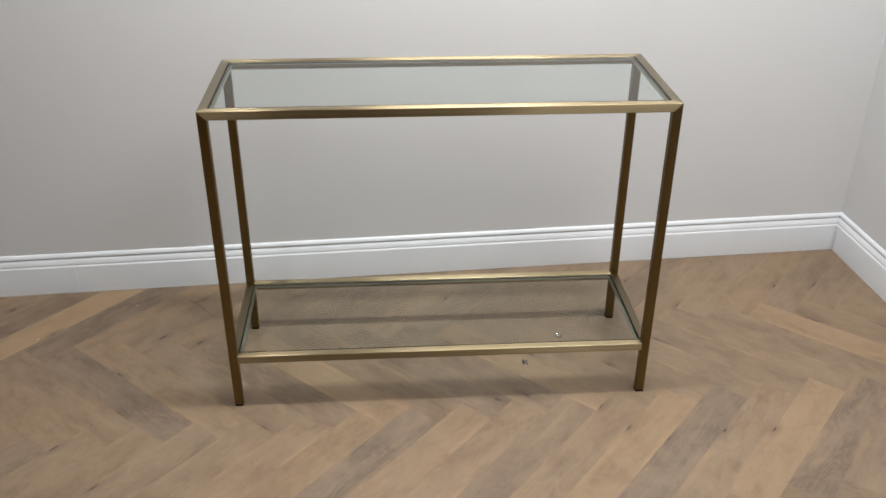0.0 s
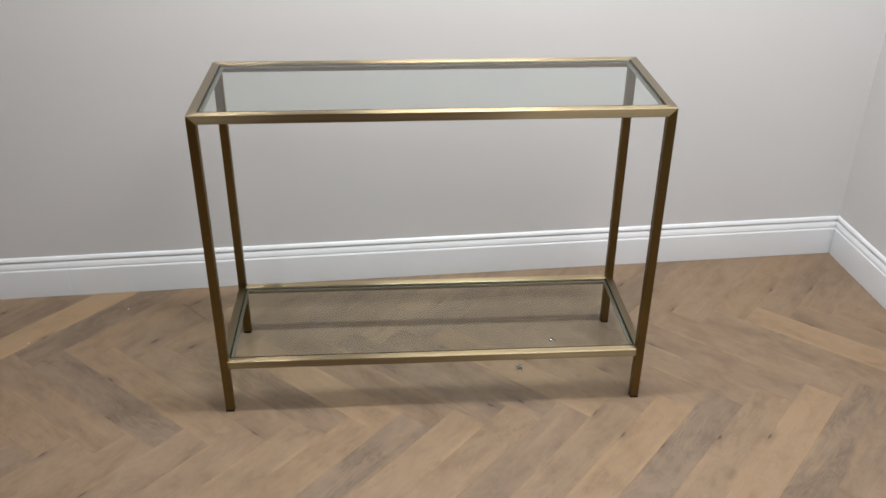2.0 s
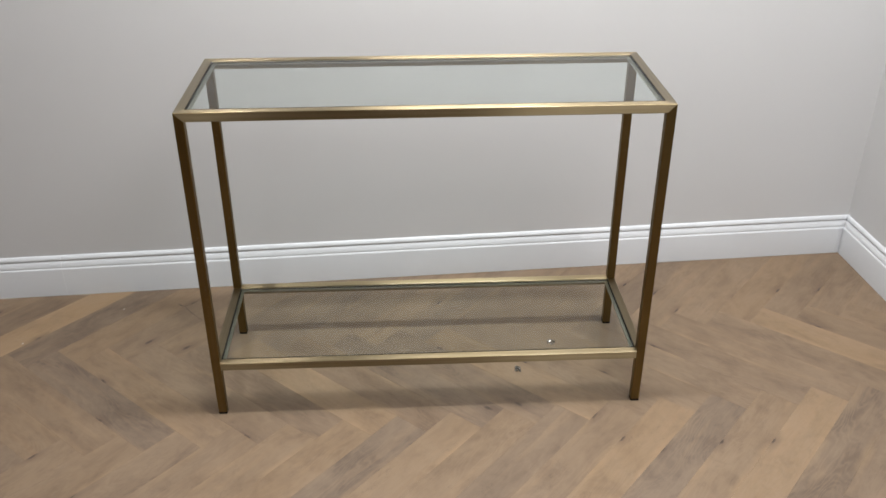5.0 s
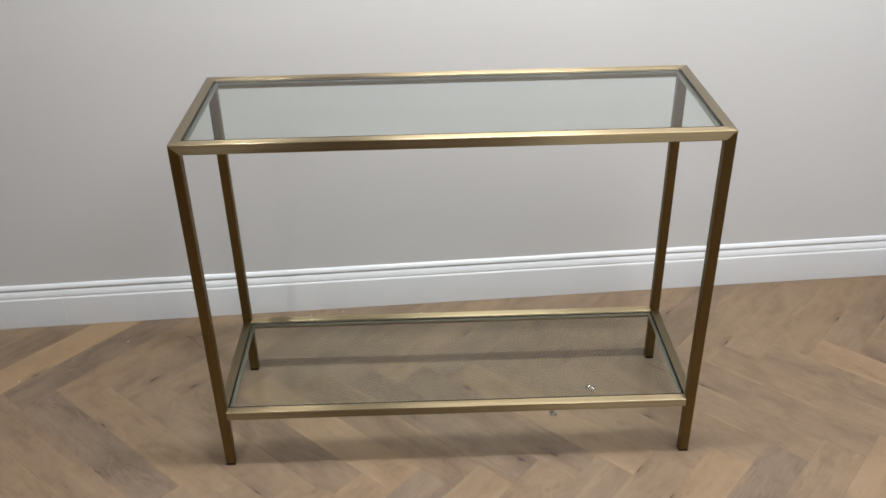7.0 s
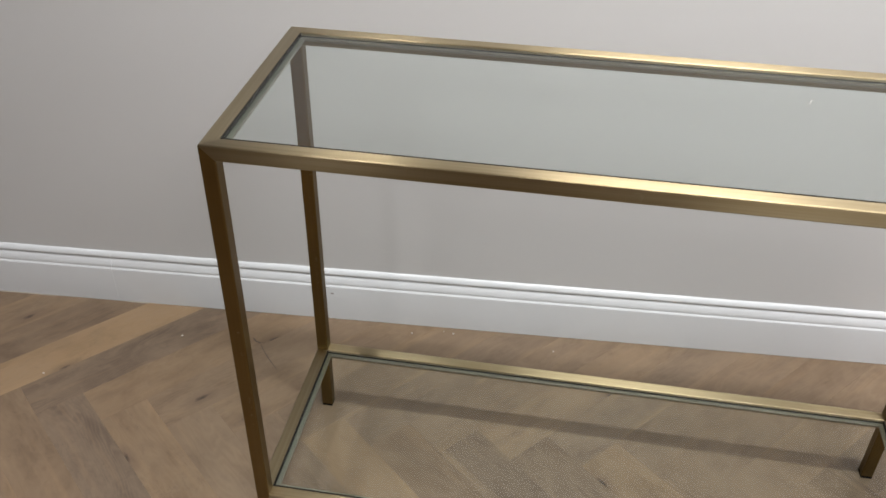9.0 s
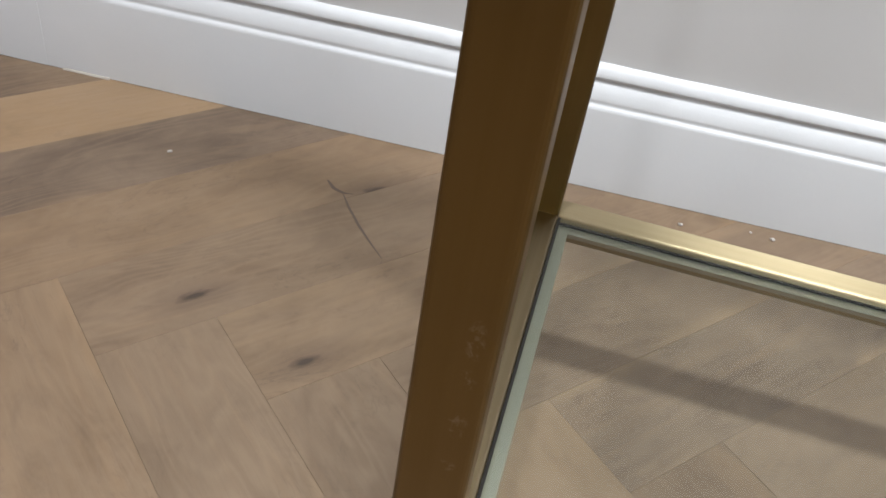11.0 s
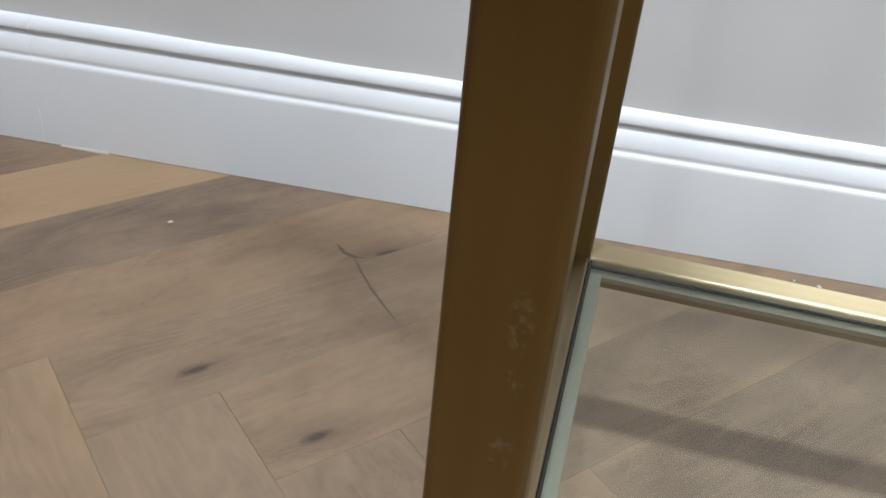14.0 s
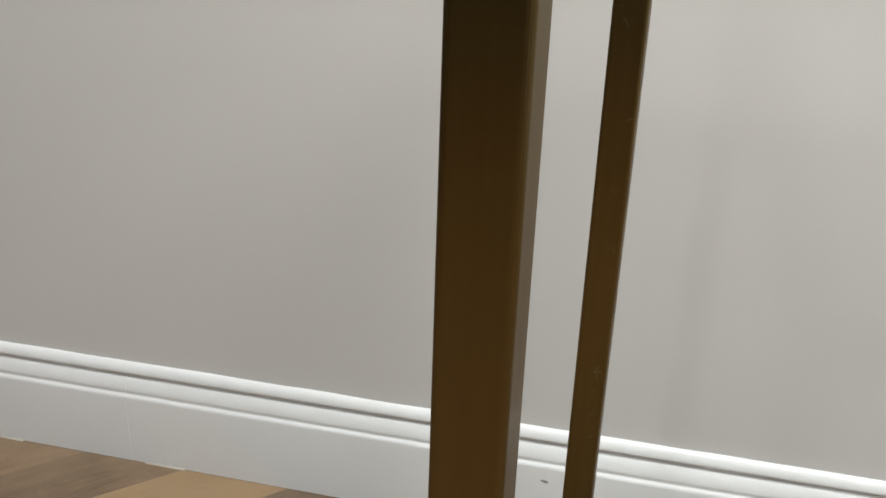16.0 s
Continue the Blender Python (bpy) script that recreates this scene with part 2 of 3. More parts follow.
    return m.set(Base_Color=col, Roughness=m.span(fibre, 0.3, 0.8, 0.48, 0.6), Specular_IOR_Level=0.35)


def plain(name, colour, rough, **more):
    m = Mat(name)
    n = m.noise(m.coords("Object"), 40.0, 4)
    m.bump(m.noise(m.coords("Object"), 300.0, 2), 0.15, 0.0004)
    return m.set(Base_Color=m.mix(n, colour, tuple(c * 0.86 for c in colour)), Roughness=rough, **more)


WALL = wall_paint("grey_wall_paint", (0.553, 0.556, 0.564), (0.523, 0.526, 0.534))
# for the unseen walls: dimness put into their colour, which darkens brass reflections
DIM_ROOM = wall_paint("dim_room_wall", (0.22, 0.21, 0.20), (0.19, 0.18, 0.17))
CEIL = wall_paint("ceiling_paint", (0.78, 0.78, 0.77), (0.74, 0.74, 0.73))
SATIN = satin_white()
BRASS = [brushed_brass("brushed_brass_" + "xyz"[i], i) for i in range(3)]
GLASS = {True: clear_glass("shelf_glass", (0.955, 0.985, 0.995), 0.021), False: clear_glass("top_glass", (0.905, 0.952, 0.935), 0.085)}
RIM = clear_glass("wiped_rim_glass", (0.93, 0.972, 0.958), 0.04)
EDGE = glass_edge()
PALE = pale_metal()
OAK, OAK_JOINED = oak("smoked_oak"), oak("smoked_oak_joined", True)
SCREED = plain("dark_underlay", (0.05, 0.042, 0.036), 0.9)
CAP_AND_GAP = plain("black_plastic_and_gap_shade", (0.016, 0.014, 0.012), 0.75, Specular_IOR_Level=0.15)
PLASTER = plain("white_plaster", (0.46, 0.43, 0.40), 0.8)
CAULK = plain("grey_white_caulk", (0.40, 0.37, 0.33), 0.7)


# ---- building helpers ----
def finish(bm, name, material, parent=None, label="", smooth=False):
    bmesh.ops.recalc_face_normals(bm, faces=bm.faces[:])
    me = bpy.data.meshes.new(name)
    bm.to_mesh(me)
    bm.free()
    me.materials.append(material)
    if smooth:
        me.shade_smooth()
    ob = new(name, me)
    ob.parent = parent
    if label:
        tagged(ob, label)
    return ob


def part(name, bm, material, parent, label=""):
    return finish(bm, name, material, parent, label)


def box(bm, lo, hi):
    verts = [bm.verts.new(p) for p in itertools.product(*zip(lo, hi))]
    for f in ((0, 1, 3, 2), (4, 6, 7, 5), (0, 4, 5, 1), (2, 3, 7, 6), (0, 2, 6, 4), (1, 5, 7, 3)):
        bm.faces.new([verts[i] for i in f])
    return verts


def tube(lo, hi, axis, radius=0.0021, cuts=()):
    """A square bar with its long edges rounded, then cut off by planes (point, outward normal)."""
    bm = bmesh.new()
    box(bm, lo, hi)
    long = [e for e in bm.edges if abs((e.verts[0].co - e.verts[1].co)[axis]) > 1e-6]
    bmesh.ops.bevel(bm, geom=long, offset=radius, segments=4, affect="EDGES", profile=0.5)
    for co, no in cuts:
        out = bmesh.ops.bisect_plane(bm, geom=bm.verts[:] + bm.edges[:] + bm.faces[:], plane_co=co, plane_no=no, clear_outer=True)
        edges = [e for e in out["geom_cut"] if isinstance(e, bmesh.types.BMEdge)]
        bmesh.ops.holes_fill(bm, edges=edges)
    return bm


def structure(name, label, bm, material, category):
    return tagged(finish(bm, name, material), label, category, kind="structure")


# ---- the room ----
BACK, RIGHT = 0.5947, 1.838
LEFT, FRONT = -3.4, -6.0
THICK = 0.12


def slab(name, lo, hi, material, label, category):
    bm = bmesh.new()
    box(bm, lo, hi)
    return structure(name, label, bm, material, category)


slab("wall_north", (LEFT - THICK, BACK, -0.05), (RIGHT + THICK, BACK + THICK, CEILING), WALL, "pale warm grey painted plaster wall behind the table", "wall")
slab("wall_east", (RIGHT, FRONT, -0.05), (RIGHT + THICK, BACK, CEILING), WALL, "pale warm grey painted plaster side wall", "wall")
slab("wall_west", (LEFT - THICK, FRONT, -0.05), (LEFT, BACK, CEILING), DIM_ROOM, "unseen far side wall, coloured dark so the brass reflects a dim room", "wall")
slab("wall_south", (LEFT - THICK, FRONT - THICK, -0.05), (RIGHT + THICK, FRONT, CEILING), DIM_ROOM, "unseen wall closing the room, coloured dark so the brass reflects a dim room", "wall")
slab("ceiling", (LEFT - THICK, FRONT - THICK, CEILING), (RIGHT + THICK, BACK + THICK, CEILING + 0.1), CEIL, "plain white painted ceiling", "ceiling")

PROFILE = [(0.015, 0.0005), (0.015, 0.0835), (0.0146, 0.0856), (0.0135, 0.0872), (0.0126, 0.0880), (0.0121, 0.0887), (0.0119, 0.0897), (0.0120, 0.0910),
           (0.0122, 0.0920), (0.0119, 0.0940), (0.0110, 0.0972), (0.0097, 0.1008), (0.0081, 0.1040), (0.0066, 0.1062), (0.0055, 0.1075), (0.0049, 0.1088),
           (0.0049, 0.1102), (0.0060, 0.1110), (0.0076, 0.1120), (0.0078, 0.1134), (0.0074, 0.1156), (0.0063, 0.1186), (0.0045, 0.1214), (0.0023, 0.1233), (0.0, 0.1240)]


def skirting(name, label, start, end, along, depth_extra=0.0, cut_start=False, cut_end=False):
    """Moulded board from start to end; along 'x' on the north wall, 'y' on the east wall. A cut end is mitred into the corner."""
    bm = bmesh.new()
    rings = []
    steps = max(2, int(abs(end - start) / 0.03))
    for i in range(steps + 1):
        s = start + (end - start) * i / steps
        ring = []
        for d, z in [(0.0, 0.0005)] + PROFILE:
            wob = 0.0
            if z > 0.118:
                wob = 0.0011 * noise.noise(Vector((s * 14.0, 3.1 if along == "x" else 8.7, 0.2))) + 0.0006 * noise.noise(Vector((s * 70.0, 1.0, 0)))
            dd = d + (depth_extra if d > 0 else 0)
            ss = s
            if (cut_end and i == steps) or (cut_start and i == 0):
                ss = s - dd
            if along == "x":
                ring.append(bm.verts.new((ss, BACK - dd, z + wob)))
            else:
                ring.append(bm.verts.new((RIGHT - dd, ss, z + wob)))
        rings.append(ring)
    n = len(rings[0])
    for a, b in zip(rings, rings[1:]):
        for j in range(n):
            bm.faces.new((a[j], b[j], b[(j + 1) % n], a[(j + 1) % n]))
    bm.faces.new(rings[0])
    bm.faces.new(rings[-1])
    ob = structure(name, label, bm, SATIN, "skirting board")
    ob.data.shade_smooth()
    ob.data.set_sharp_from_angle(angle=radians(50))
    return ob


SKIRT = "white satin-painted moulded skirting board along the wall"
skirting("baseboard_1", SKIRT, LEFT, -0.4872, "x", 0.0003)
skirting("baseboard_2", SKIRT, -0.487, RIGHT, "x", 0.0, cut_end=True)
skirting("baseboard_3", SKIRT, FRONT, BACK, "y", 0.0, cut_end=True)

# filler squeezed out between skirting and floor
for name, x0, x1 in (("caulk_line", -1.9, -0.63), ("caulk_line", -0.47, -0.42)):
    bm = bmesh.new()
    prev = None
    steps = int((x1 - x0) / 0.012)
    for i in range(steps + 1):
        x = x0 + (x1 - x0) * i / steps
        w = 0.0016 + 0.0009 * noise.noise(Vector((x * 31.0, 0.4, 0)))
        cur = [bm.verts.new(p) for p in ((x, BACK - 0.0148, 0.0), (x, BACK - 0.0152 - w, 0.0), (x, BACK - 0.0153 - w * 0.5, 0.0012), (x, BACK - 0.0148, 0.0020))]
        if prev:
            for j in range(4):
                bm.faces.new((prev[j], cur[j], cur[(j + 1) % 4], prev[(j + 1) % 4]))
        else:
            bm.faces.new(cur)
        prev = cur
    bm.faces.new(prev)
    structure(name, "thin uneven grey-white filler line at the skirting foot", bm, CAULK, "filler")

# ---- console table ----
W, D, H, A, SH = 1.0, 0.35, 0.75, 0.02, 0.1447
YAW = -3.25

table = new("console_table")
tagged(table, "brushed antique brass console table with two clear glass shelves", "console table")
table.matrix_world = pose(0, 0, 0, 0, 0, YAW)

FOOT = 0.006
def corner(sx, sy):
    return sx * W, sy * D, (1 if sx == 0 else -1), (1 if sy == 0 else -1)


for sx, sy in itertools.product((0, 1), (0, 1)):
    cx, cy, ux, uy = corner(sx, sy)
    lo = (min(cx, cx + ux * A), min(cy, cy + uy * A), FOOT)
    hi = (max(cx, cx + ux * A), max(cy, cy + uy * A), H)
    # the leg's head is mitred against both top rails
    cuts = [((cx, cy, H), (ux, 0, 1)), ((cx, cy, H), (0, uy, 1))]
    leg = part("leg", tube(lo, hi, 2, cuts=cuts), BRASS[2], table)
    bm = bmesh.new()
    box(bm, (lo[0] + 0.0006, lo[1] + 0.0006, 0.0), (hi[0] - 0.0006, hi[1] - 0.0006, FOOT))
    part("foot_cap", bm, CAP_AND_GAP, leg, "black plastic foot cap")

for sy in (0, 1):
    y0, y1 = (0, A) if sy == 0 else (D - A, D)
    cuts = []
    for sx in (0, 1):
        cx, cy, ux, uy = corner(sx, sy)
        cuts += [((cx, cy, H), (-ux, uy, 0)), ((cx, cy, H), (-ux, 0, -1))]
    part("top_rail", tube((0, y0, H - A), (W, y1, H), 0, cuts=cuts), BRASS[0], table)
    part("shelf_rail", tube((A, y0 + (0.0004 if sy == 0 else 0), SH - A), (W - A, y1 - (0.0004 if sy else 0), SH), 0), BRASS[0], table)
for sx in (0, 1):
    x0, x1 = (0, A) if sx == 0 else (W - A, W)
    cuts = []
    for sy in (0, 1):
        cx, cy, ux, uy = corner(sx, sy)
        cuts += [((cx, cy, H), (ux, -uy, 0)), ((cx, cy, H), (0, -uy, -1))]
    part("top_rail", tube((x0, 0, H - A), (x1, D, H), 1, cuts=cuts), BRASS[1], table)
    part("shelf_rail", tube((x0 + (0.0004 if sx == 0 else 0), A, SH - A), (x1 - (0.0004 if sx else 0), D - A, SH), 1), BRASS[1], table)

# inner lips that carry the glass, and the panes
LIP, PANE = 0.0085, 0.005
for z in (SH, H):
    zt = z - PANE - 0.0012
    for y0, y1 in ((A, A + LIP), (D - A - LIP, D - A)):
        bm = bmesh.new()
        box(bm, (A, y0, zt - 0.003), (W - A, y1, zt))
        part("glass_lip", bm, PALE, table, "pale satin metal glass lip")
    for x0, x1 in ((A, A + LIP), (W - A - LIP, W - A)):
        bm = bmesh.new()
        box(bm, (x0, A + LIP, zt - 0.003), (x1, D - A - LIP, zt))
        part("glass_lip", bm, PALE, table, "pale satin metal glass lip")
    bm = bmesh.new()
    # black strips stand in for the shadow in the gap round the pane
    S = 0.0016
    for lo, hi, drop in (((A, A), (W - A, A + S), 0.0003), ((A, D - A - S), (W - A, D - A), PANE - 0.0002), ((A, A + S), (A + S, D - A - S), 0.0003), ((W - A - S, A + S), (W - A, D - A - S), 0.0003)):
        box(bm, (*lo, z - PANE - 0.0011), (*hi, z - drop))
    part("glass_seal", bm, CAP_AND_GAP, table, "thin black strip standing in for the shaded gap round the glass")
    bm = bmesh.new()
    g = A + S + 0.0001
    box(bm, (g, g, z - PANE - 0.0007), (W - g, D - g, z - 0.0007))
    bmesh.ops.bevel(bm, geom=bm.edges[:], offset=0.0004, segments=1, affect="EDGES")
    # the rim that lies on the lips is a band of its own
    top = [f for f in bm.faces if f.normal.z > 0.9 or f.calc_center_median().z > z - 0.0008]
    top = [max(top, key=lambda f: f.calc_area())]
    rim = bmesh.ops.inset_region(bm, faces=top, thickness=LIP, use_even_offset=True)["faces"]
    for f in rim:
        f.material_index = 2
    pane = part("glass_shelf" if z == SH else "glass_top", bm, GLASS[z == SH], table, "clear slightly green glass panel")
    pane.visible_shadow = z != SH
    pane.data.materials.append(EDGE)
    pane.data.materials.append(RIM)
    for f in pane.data.polygons:
        if f.normal.z < 0.9:
            f.material_index = 1


def lump(name, label, category, x, y, z, sizes, material, seed, group=""):
    """A small crumpled or broken piece, resting at height z."""
    rnd = random.Random(seed)
    bm = bmesh.new()
    bmesh.ops.create_icosphere(bm, subdivisions=2, radius=1.0)
    for v in bm.verts:
        v.co *= 1 + 0.45 * noise.noise(v.co * 1.7 + Vector((seed * 3.1, 0, 0)))
        v.co = Vector((v.co.x * sizes[0], v.co.y * sizes[1], v.co.z * sizes[2]))
    low = min(v.co.z for v in bm.verts)
    for v in bm.verts:
        v.co.z = max(v.co.z - low - sizes[2] * 0.25, 0.0)
    ob = finish(bm, name, material)
    ob.matrix_world = pose(x, y, z + 0.0002, 0, 0, rnd.uniform(0, 360))
    return tagged(ob, label, category, group)


def film():
    m = Mat("clear_crumpled_film")
    return m.set(Base_Color=m.mix(m.noise(m.coords("Object"), 180.0, 3), (0.80, 0.79, 0.77), (0.55, 0.53, 0.50)), Roughness=0.04, Transmission_Weight=0.95, IOR=1.45)


FILM = film()


def crumpled(label, x, y, z, size, seed):
    """A thin sheet scrunched into sharp folds, resting at height z."""
    rnd = random.Random(seed)
    n = 7
    bm = bmesh.new()
    rows = []
    for i in range(n):
        line = []
        for j in range(n):
            u, v = 2 * i / (n - 1) - 1, 2 * j / (n - 1) - 1
            r = max(abs(u), abs(v))
            lift = (1 - 0.55 * r) * (0.35 + 0.65 * rnd.random())
            line.append(bm.verts.new((size * (u * 0.8 + rnd.uniform(-0.26, 0.26)), size * (v * 0.55 + rnd.uniform(-0.22, 0.22)), size * 0.85 * lift)))
        rows.append(line)
    for i in range(n - 1):
        for j in range(n - 1):
            a, b, c, d = rows[i][j], rows[i + 1][j], rows[i + 1][j + 1], rows[i][j + 1]
            for tri in (((a, b, c), (a, c, d)) if rnd.random() < 0.5 else ((a, b, d), (b, c, d))):
                bm.faces.new(tri)
    low = min(v.co.z for v in bm.verts)
    for v in bm.verts:
        v.co.z -= low
    bmesh.ops.solidify(bm, geom=bm.faces[:], thickness=0.00025)
    low = min(v.co.z for v in bm.verts)
    for v in bm.verts:
        v.co.z -= low
    ob = finish(bm, "plastic_scrap", FILM)
    ob.matrix_world = pose(x, y, z + 0.0002, 0, 0, rnd.uniform(0, 360))
    return tagged(ob, label, "plastic scrap")


crumpled("small crumpled clear plastic scrap lying on the lower glass shelf", 0.788, 0.002, SH - 0.0007, 0.0135, 3)
crumpled("small crumpled clear plastic scrap lying on the oak floor", 0.731, 0.096, 0.0, 0.0125, 8)
for i, (x, y, s) in enumerate(((0.159, 0.553, 0.003), (0.245, 0.562, 0.0032), (0.454, 0.534, 0.0026), (-0.313, 0.486, 0.0028), (-0.545, 0.345, 0.003), (0.225, 0.566, 0.0018))):
    lump("plaster_crumb", "tiny white crumb of plaster on the floor", "crumb", x, y, 0.0, (s * 0.8, s * 0.55, s * 0.45), PLASTER, i + 11, "crumbs on the floor")

# a curl of white thread left on the upper pane
bm = bmesh.new()
prev = None
for i in range(13):
    f = i / 12
    c = Vector((0.708 + 0.0105 * f + 0.0015 * math.sin(7 * f), 0.196 + 0.011 * f - 0.002 * math.sin(5 * f), H + 0.0001 + 0.0008 * math.sin(math.pi * f)))
    ring = [bm.verts.new(c + Vector((0.0004 * math.cos(a) * 0.8, -0.0004 * math.cos(a) * 0.6, 0.0004 * math.sin(a)))) for a in (0.5, 1.55, 2.6, 3.65, 4.7, 5.75)]
    if prev:
        for j in range(6):
            bm.faces.new((prev[j], ring[j], ring[(j + 1) % 6], prev[(j + 1) % 6]))
    else:
        bm.faces.new(ring)
    prev = ring
bm.faces.new(prev)
tagged(finish(bm, "thread", PLASTER), "short curl of white thread lying on the upper glass", "thread")

# ---- floor of herringbone planks ----
SPLIT = plain("dark_split_wood", (0.105, 0.078, 0.060), 0.85)

PW, PL = 0.09, 0.5
STEP = PW * math.sqrt(2)
RISE = PL / math.sqrt(2)
X0, Y0 = -0.127, 0.2395  # one tooth of the zigzag
bm = bmesh.new()
box(bm, (LEFT, FRONT, -0.06), (RIGHT, BACK, -0.016))
floor = structure("floor", "herringbone floor of grey-brown smoked oak planks", bm, SCREED, "floor")

TONES = {("/", -4): (1.2, 1.0), ("/", -3): (0.0, 0.2), ("/", -2): (0.5, 0.75), ("/", -5): (0.0, 0.5), ("/", -1): (0.35, 0.5), ("/", 0): (0.45, 0.6),
         ("2", 7): (0.08, 0.05), ("2", 8): (0.55, 0.55), ("2", 9): (0.8, 0.8), ("2", 10): (0.15, 0.2), ("2", 11): (0.22, 0.3), ("2", 12): (0.25, 0.35), ("2", 6): (0.7, 0.85), ("2", 5): (0.45, 0.5), ("2", 4): (0.3, 0.3),
         ("1", -3): (0.05, 0.05), ("1", -4): (0.4, 0.5), ("1", -2): (0.5, 0.7), ("1", -1): (0.45, 0.4), ("1", 0): (0.25, 0.4), ("1", 1): (0.7, 0.8),
         ("1", 3): (0.12, 0.2), ("1", 4): (0.2, 0.3), ("1", 5): (0.6, 0.7), ("1", 6): (0.42, 0.5), ("1", 7): (0.45, 0.5), ("1", 8): (0.40, 0.45), ("1", 9): (0.38, 0.42), ("1", 11): (0.38, 0.45), ("1", 12): (0.75, 0.9), ("1", 13): (0.3, 0.6), ("1", 10): (0.35, 0.5),
         ("2", 1): (0.1, 0.1), ("2", 0): (0.6, 0.75), ("2", 2): (0.6, 0.7), ("2", 3): (0.55, 0.6), ("2", -2): (0.4, 0.5), ("2", -1): (0.55, 0.6)}
G = 0.00006


def plank_rects():
    """Yields (row, index, corner, direction, across): the corner of each plank and its two unit directions."""
    r = math.sqrt(0.5)
    for row in range(0, 19):
        # row 0 leans right and reaches the north wall; rows then alternate towards the viewer
        base = Vector((X0 - STEP / 2, Y0 + STEP / 2, 0)) if row == 0 else None
        for k in range(-60, 60):
            if row == 0:
                c, d, a = base + Vector((k * STEP, 0, 0)), Vector((r, r, 0)), Vector((r, -r, 0))
            else:
                top = Y0 - (row - 1) * RISE
                if row % 2:
                    c, d, a = Vector((X0 + k * STEP, top, 0)), Vector((r, -r, 0)), Vector((r, r, 0))
                else:
                    c, d, a = Vector((X0 + RISE + k * STEP + STEP / 2, top + STEP / 2, 0)), Vector((-r, -r, 0)), Vector((r, -r, 0))
            yield row, k, c, d, a


def clip(poly, axis, limit, keep_less):
    out = []
    for p, q in zip(poly, poly[1:] + poly[:1]):
        inp, inq = (p[axis] <= limit) == keep_less, (q[axis] <= limit) == keep_less
        if inp:
            out.append(p)
        if inp != inq:
            f = (limit - p[axis]) / (q[axis] - p[axis])
            out.append((p[0] + f * (q[0] - p[0]), p[1] + f * (q[1] - p[1])))
    return out


def plank_mesh(poly):
    """A plank from its outline in its own plane, its upper edge eased."""
    n = len(poly)
    cx, cy = sum(p[0] for p in poly) / n, sum(p[1] for p in poly) / n
    rings = []
    for inset, z in ((0.0, -0.014), (0.0, -0.00015), (0.00015, 0.0)):
        ring = []
        for x, y in poly:
            vx, vy = cx - x, cy - y
            ring.append((x + math.copysign(min(inset, abs(vx)), vx), y + math.copysign(min(inset, abs(vy)), vy), z))
        rings.append(ring)
    verts = [v for ring in rings for v in ring]
    faces = [tuple(range(2 * n, 3 * n))]
    for k in (0, 1):
        for j in range(n):
            faces.append((k * n + j, k * n + (j + 1) % n, (k + 1) * n + (j + 1) % n, (k + 1) * n + j))
    return verts, faces


KNOTS = {}
for kx, ky, krow, kk in ((-0.2148, 0.3191, 0, -1), (-0.1112, 0.2835, 0, 0)):
    kc = Vector((X0 - STEP / 2 + kk * STEP, Y0 + STEP / 2)) + Vector((1, 1)) * math.sqrt(0.5) * PL / 2 + Vector((1, -1)) * math.sqrt(0.5) * PW / 2
    rel = Vector((kx, ky)) - kc
    KNOTS[(krow, kk)] = ((rel.x + rel.y) * math.sqrt(0.5) / PL + 0.5, (rel.y - rel.x) * math.sqrt(0.5) / PW + 0.5)

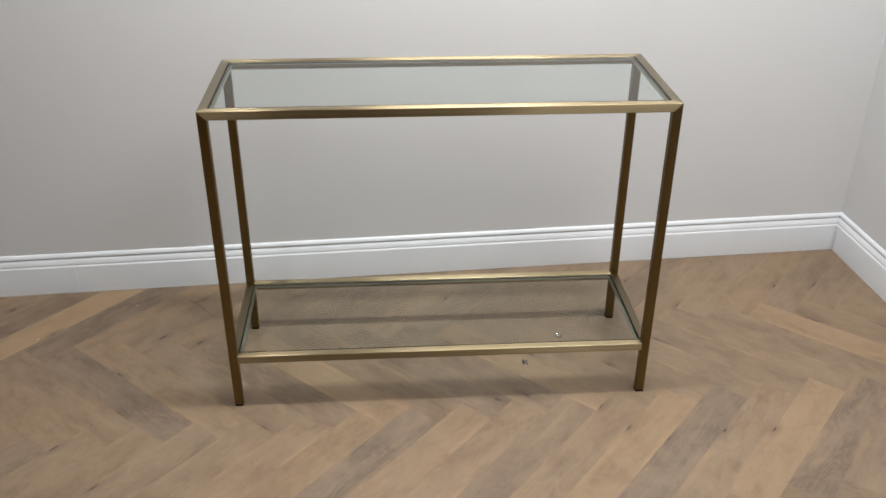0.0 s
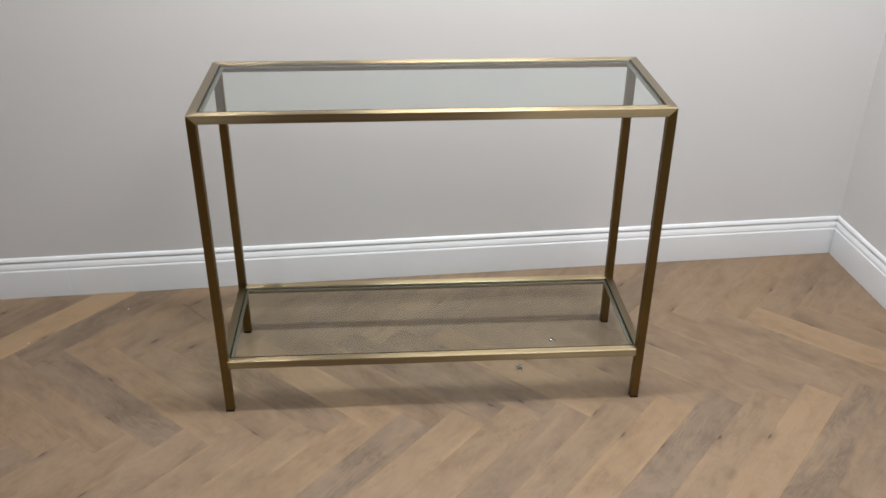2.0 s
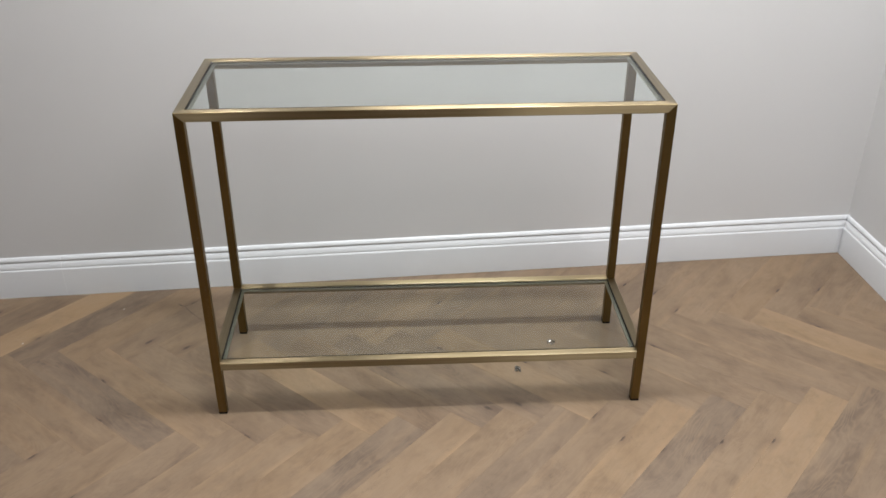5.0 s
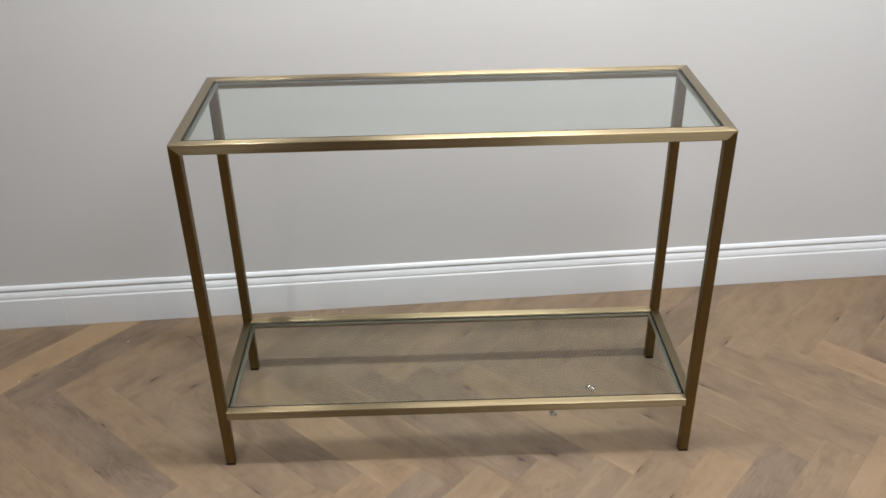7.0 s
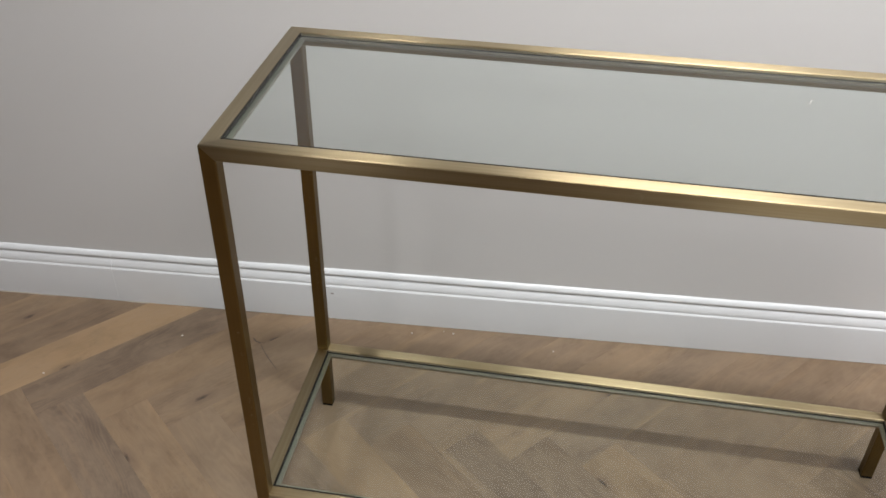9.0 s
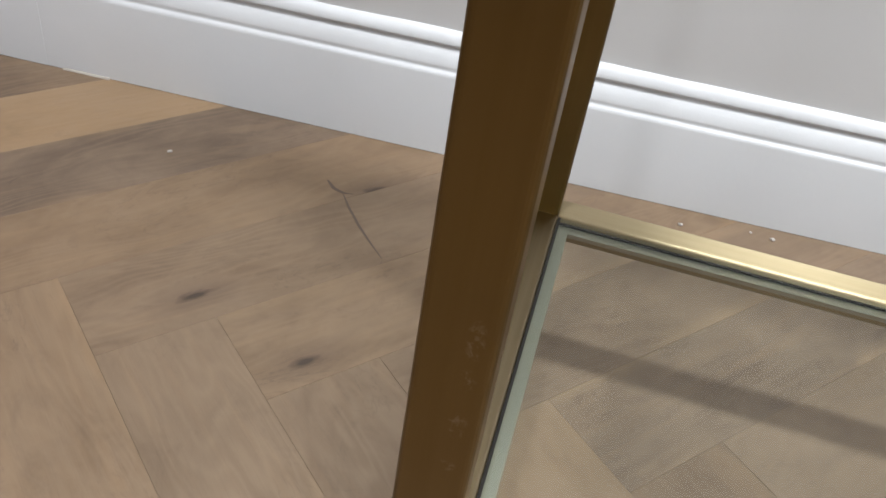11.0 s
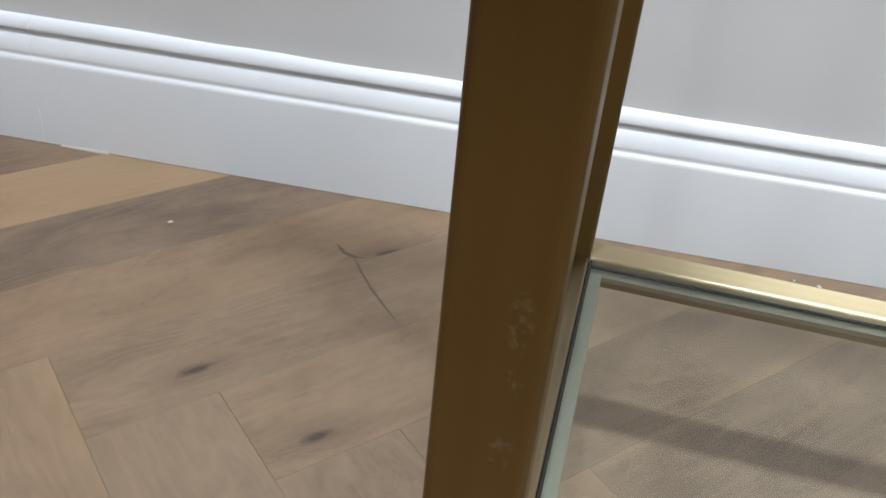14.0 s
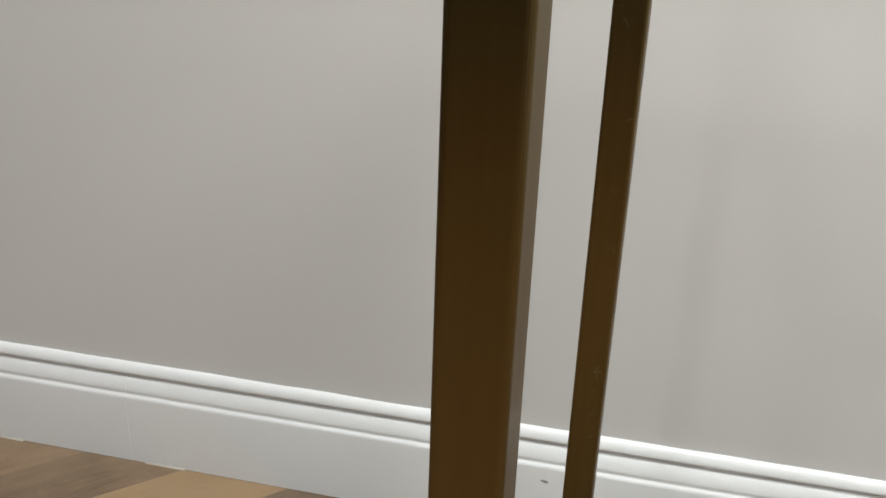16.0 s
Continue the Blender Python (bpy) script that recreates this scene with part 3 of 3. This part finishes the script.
whole = None
rnd = random.Random(5)
far_v, far_f, far_uv = [], [], []
for row, k, c, d, a in plank_rects():
    rect = [c, c + d * PL, c + d * PL + a * PW, c + a * PW]
    tones = (min(1, max(0, rnd.gauss(0.42, 0.14))), min(1, max(0, rnd.gauss(0.48, 0.16))))
    tones = TONES.get(("/" if row == 0 else str(row), k), tones)
    tones = (0.38 + 1.0 * (tones[0] - 0.42), tones[1])
    if max(p.x for p in rect) < LEFT or min(p.x for p in rect) > RIGHT or max(p.y for p in rect) < FRONT or min(p.y for p in rect) > BACK:
        continue
    centre = (rect[0] + rect[2]) / 2
    m = Matrix(((d.x, a.x, 0, centre.x), (d.y, a.y, 0, centre.y), (0, 0, 1, 0), (0, 0, 0, 1)))
    if m.determinant() < 0:
        m = Matrix(((d.x, -a.x, 0, centre.x), (d.y, -a.y, 0, centre.y), (0, 0, 1, 0), (0, 0, 0, 1)))
    crossing = max(p.x for p in rect) > RIGHT - 0.001 or max(p.y for p in rect) > BACK - 0.001 or min(p.x for p in rect) < LEFT or min(p.y for p in rect) < FRONT
    hx, hy = PL / 2 - G, PW / 2 - G
    poly = [(-hx, -hy), (hx, -hy), (hx, hy), (-hx, hy)]
    if crossing:
        pts = [(m @ Vector((x, y, 0))).to_2d() for x, y in poly]
        pts = [(p.x, p.y) for p in pts]
        for axis, limit, less in ((0, RIGHT - 0.0015, True), (1, BACK - 0.0015, True), (0, LEFT + 0.001, False), (1, FRONT + 0.001, False)):
            pts = clip(pts, axis, limit, less)
        if len(pts) < 3:
            continue
        inv = m.inverted()
        poly = [(q.x, q.y) for q in (inv @ Vector((x, y, 0)) for x, y in pts)]
    near = row <= 8 and -1.6 < centre.x < RIGHT + 0.4
    if near:
        if crossing or whole is None:
            v, f = plank_mesh(poly)
            me = bpy.data.meshes.new("plank")
            me.from_pydata(v, [], f)
            me.materials.append(OAK)
            me.update()
            if not crossing:
                whole = me
        else:
            me = whole
        ob = new("plank", me)
        ob.parent = floor
        ob.matrix_world = m @ Matrix.Translation((0, 0, rnd.uniform(-0.0002, 0.0)))
        spot = (rnd.uniform(0.05, 0.95), rnd.uniform(-6.0, 7.0))
        spot = KNOTS.get((row, k), spot)
        ob.color = (*tones, *spot)
    else:
        v, f = plank_mesh(poly)
        off = len(far_v)
        far_v += [tuple(m @ Vector(p)) for p in v]
        far_uv += [p[:2] for p in v]
        far_f += [tuple(i + off for i in g) for g in f]
me = bpy.data.meshes.new("more_planks")
me.from_pydata(far_v, [], far_f)
me.materials.append(OAK_JOINED)
grid = me.uv_layers.new(name="plank")
for loop in me.loops:
    grid.data[loop.index].uv = far_uv[loop.vertex_index]
ob = new("more_planks", me)
ob.color = (0.42, 0.5, 0.5, 9)
ob.parent = floor
tagged(ob, kind="stuff")

# a long dark split across the grain, with a shorter one beside it
for pts, width in ((((-0.146, 0.483), (-0.136, 0.467), (-0.121, 0.446), (-0.106, 0.428), (-0.091, 0.411)), 0.0024), (((-0.166, 0.499), (-0.157, 0.489), (-0.146, 0.485), (-0.138, 0.487)), 0.0042)):
    bm = bmesh.new()
    n = len(pts) - 1
    prev = None
    for i, (x, y) in enumerate(pts):
        w = width * math.sin(math.pi * (0.12 + 0.8 * i / n)) * 0.5
        ring = [bm.verts.new(p) for p in ((x - w * 0.78, y - w * 0.62, -0.001), (x - w * 0.7, y - w * 0.56, 0.0002), (x + w * 0.7, y + w * 0.56, 0.0002), (x + w * 0.78, y + w * 0.62, -0.001))]
        if prev:
            for j in range(4):
                bm.faces.new((prev[j], ring[j], ring[(j + 1) % 4], prev[(j + 1) % 4]))
        else:
            bm.faces.new(ring)
        prev = ring
    bm.faces.new(prev)
    part("wood_split", bm, SPLIT, floor, "dark narrow split in the oak")

# a grey scuff and a paint nib on the skirting
skirt = bpy.data.objects["baseboard_2"]
SCUFF = plain("grey_scuff", (0.30, 0.28, 0.28), 0.7)
for name, x, y, z, sizes, material, words in (("scuff_mark", -0.012, BACK - 0.0152, 0.069, (0.0045, 0.0003, 0.0015), SCUFF, "small grey scuff in the white paint"),
                                              ("paint_nib", 0.505, BACK - 0.0146, 0.0858, (0.005, 0.0008, 0.0012), SATIN, "small hardened nib of white paint")):
    bm = bmesh.new()
    bmesh.ops.create_icosphere(bm, subdivisions=2, radius=1.0)
    for v in bm.verts:
        v.co *= 1 + 0.5 * noise.noise(v.co * 2.1 + Vector((x * 40.0, 0, 0)))
        v.co = Vector((x + v.co.x * sizes[0], y + v.co.y * sizes[1], z + v.co.z * sizes[2] - v.co.x * sizes[0] * 0.2))
    part(name, bm, material, skirt, words)
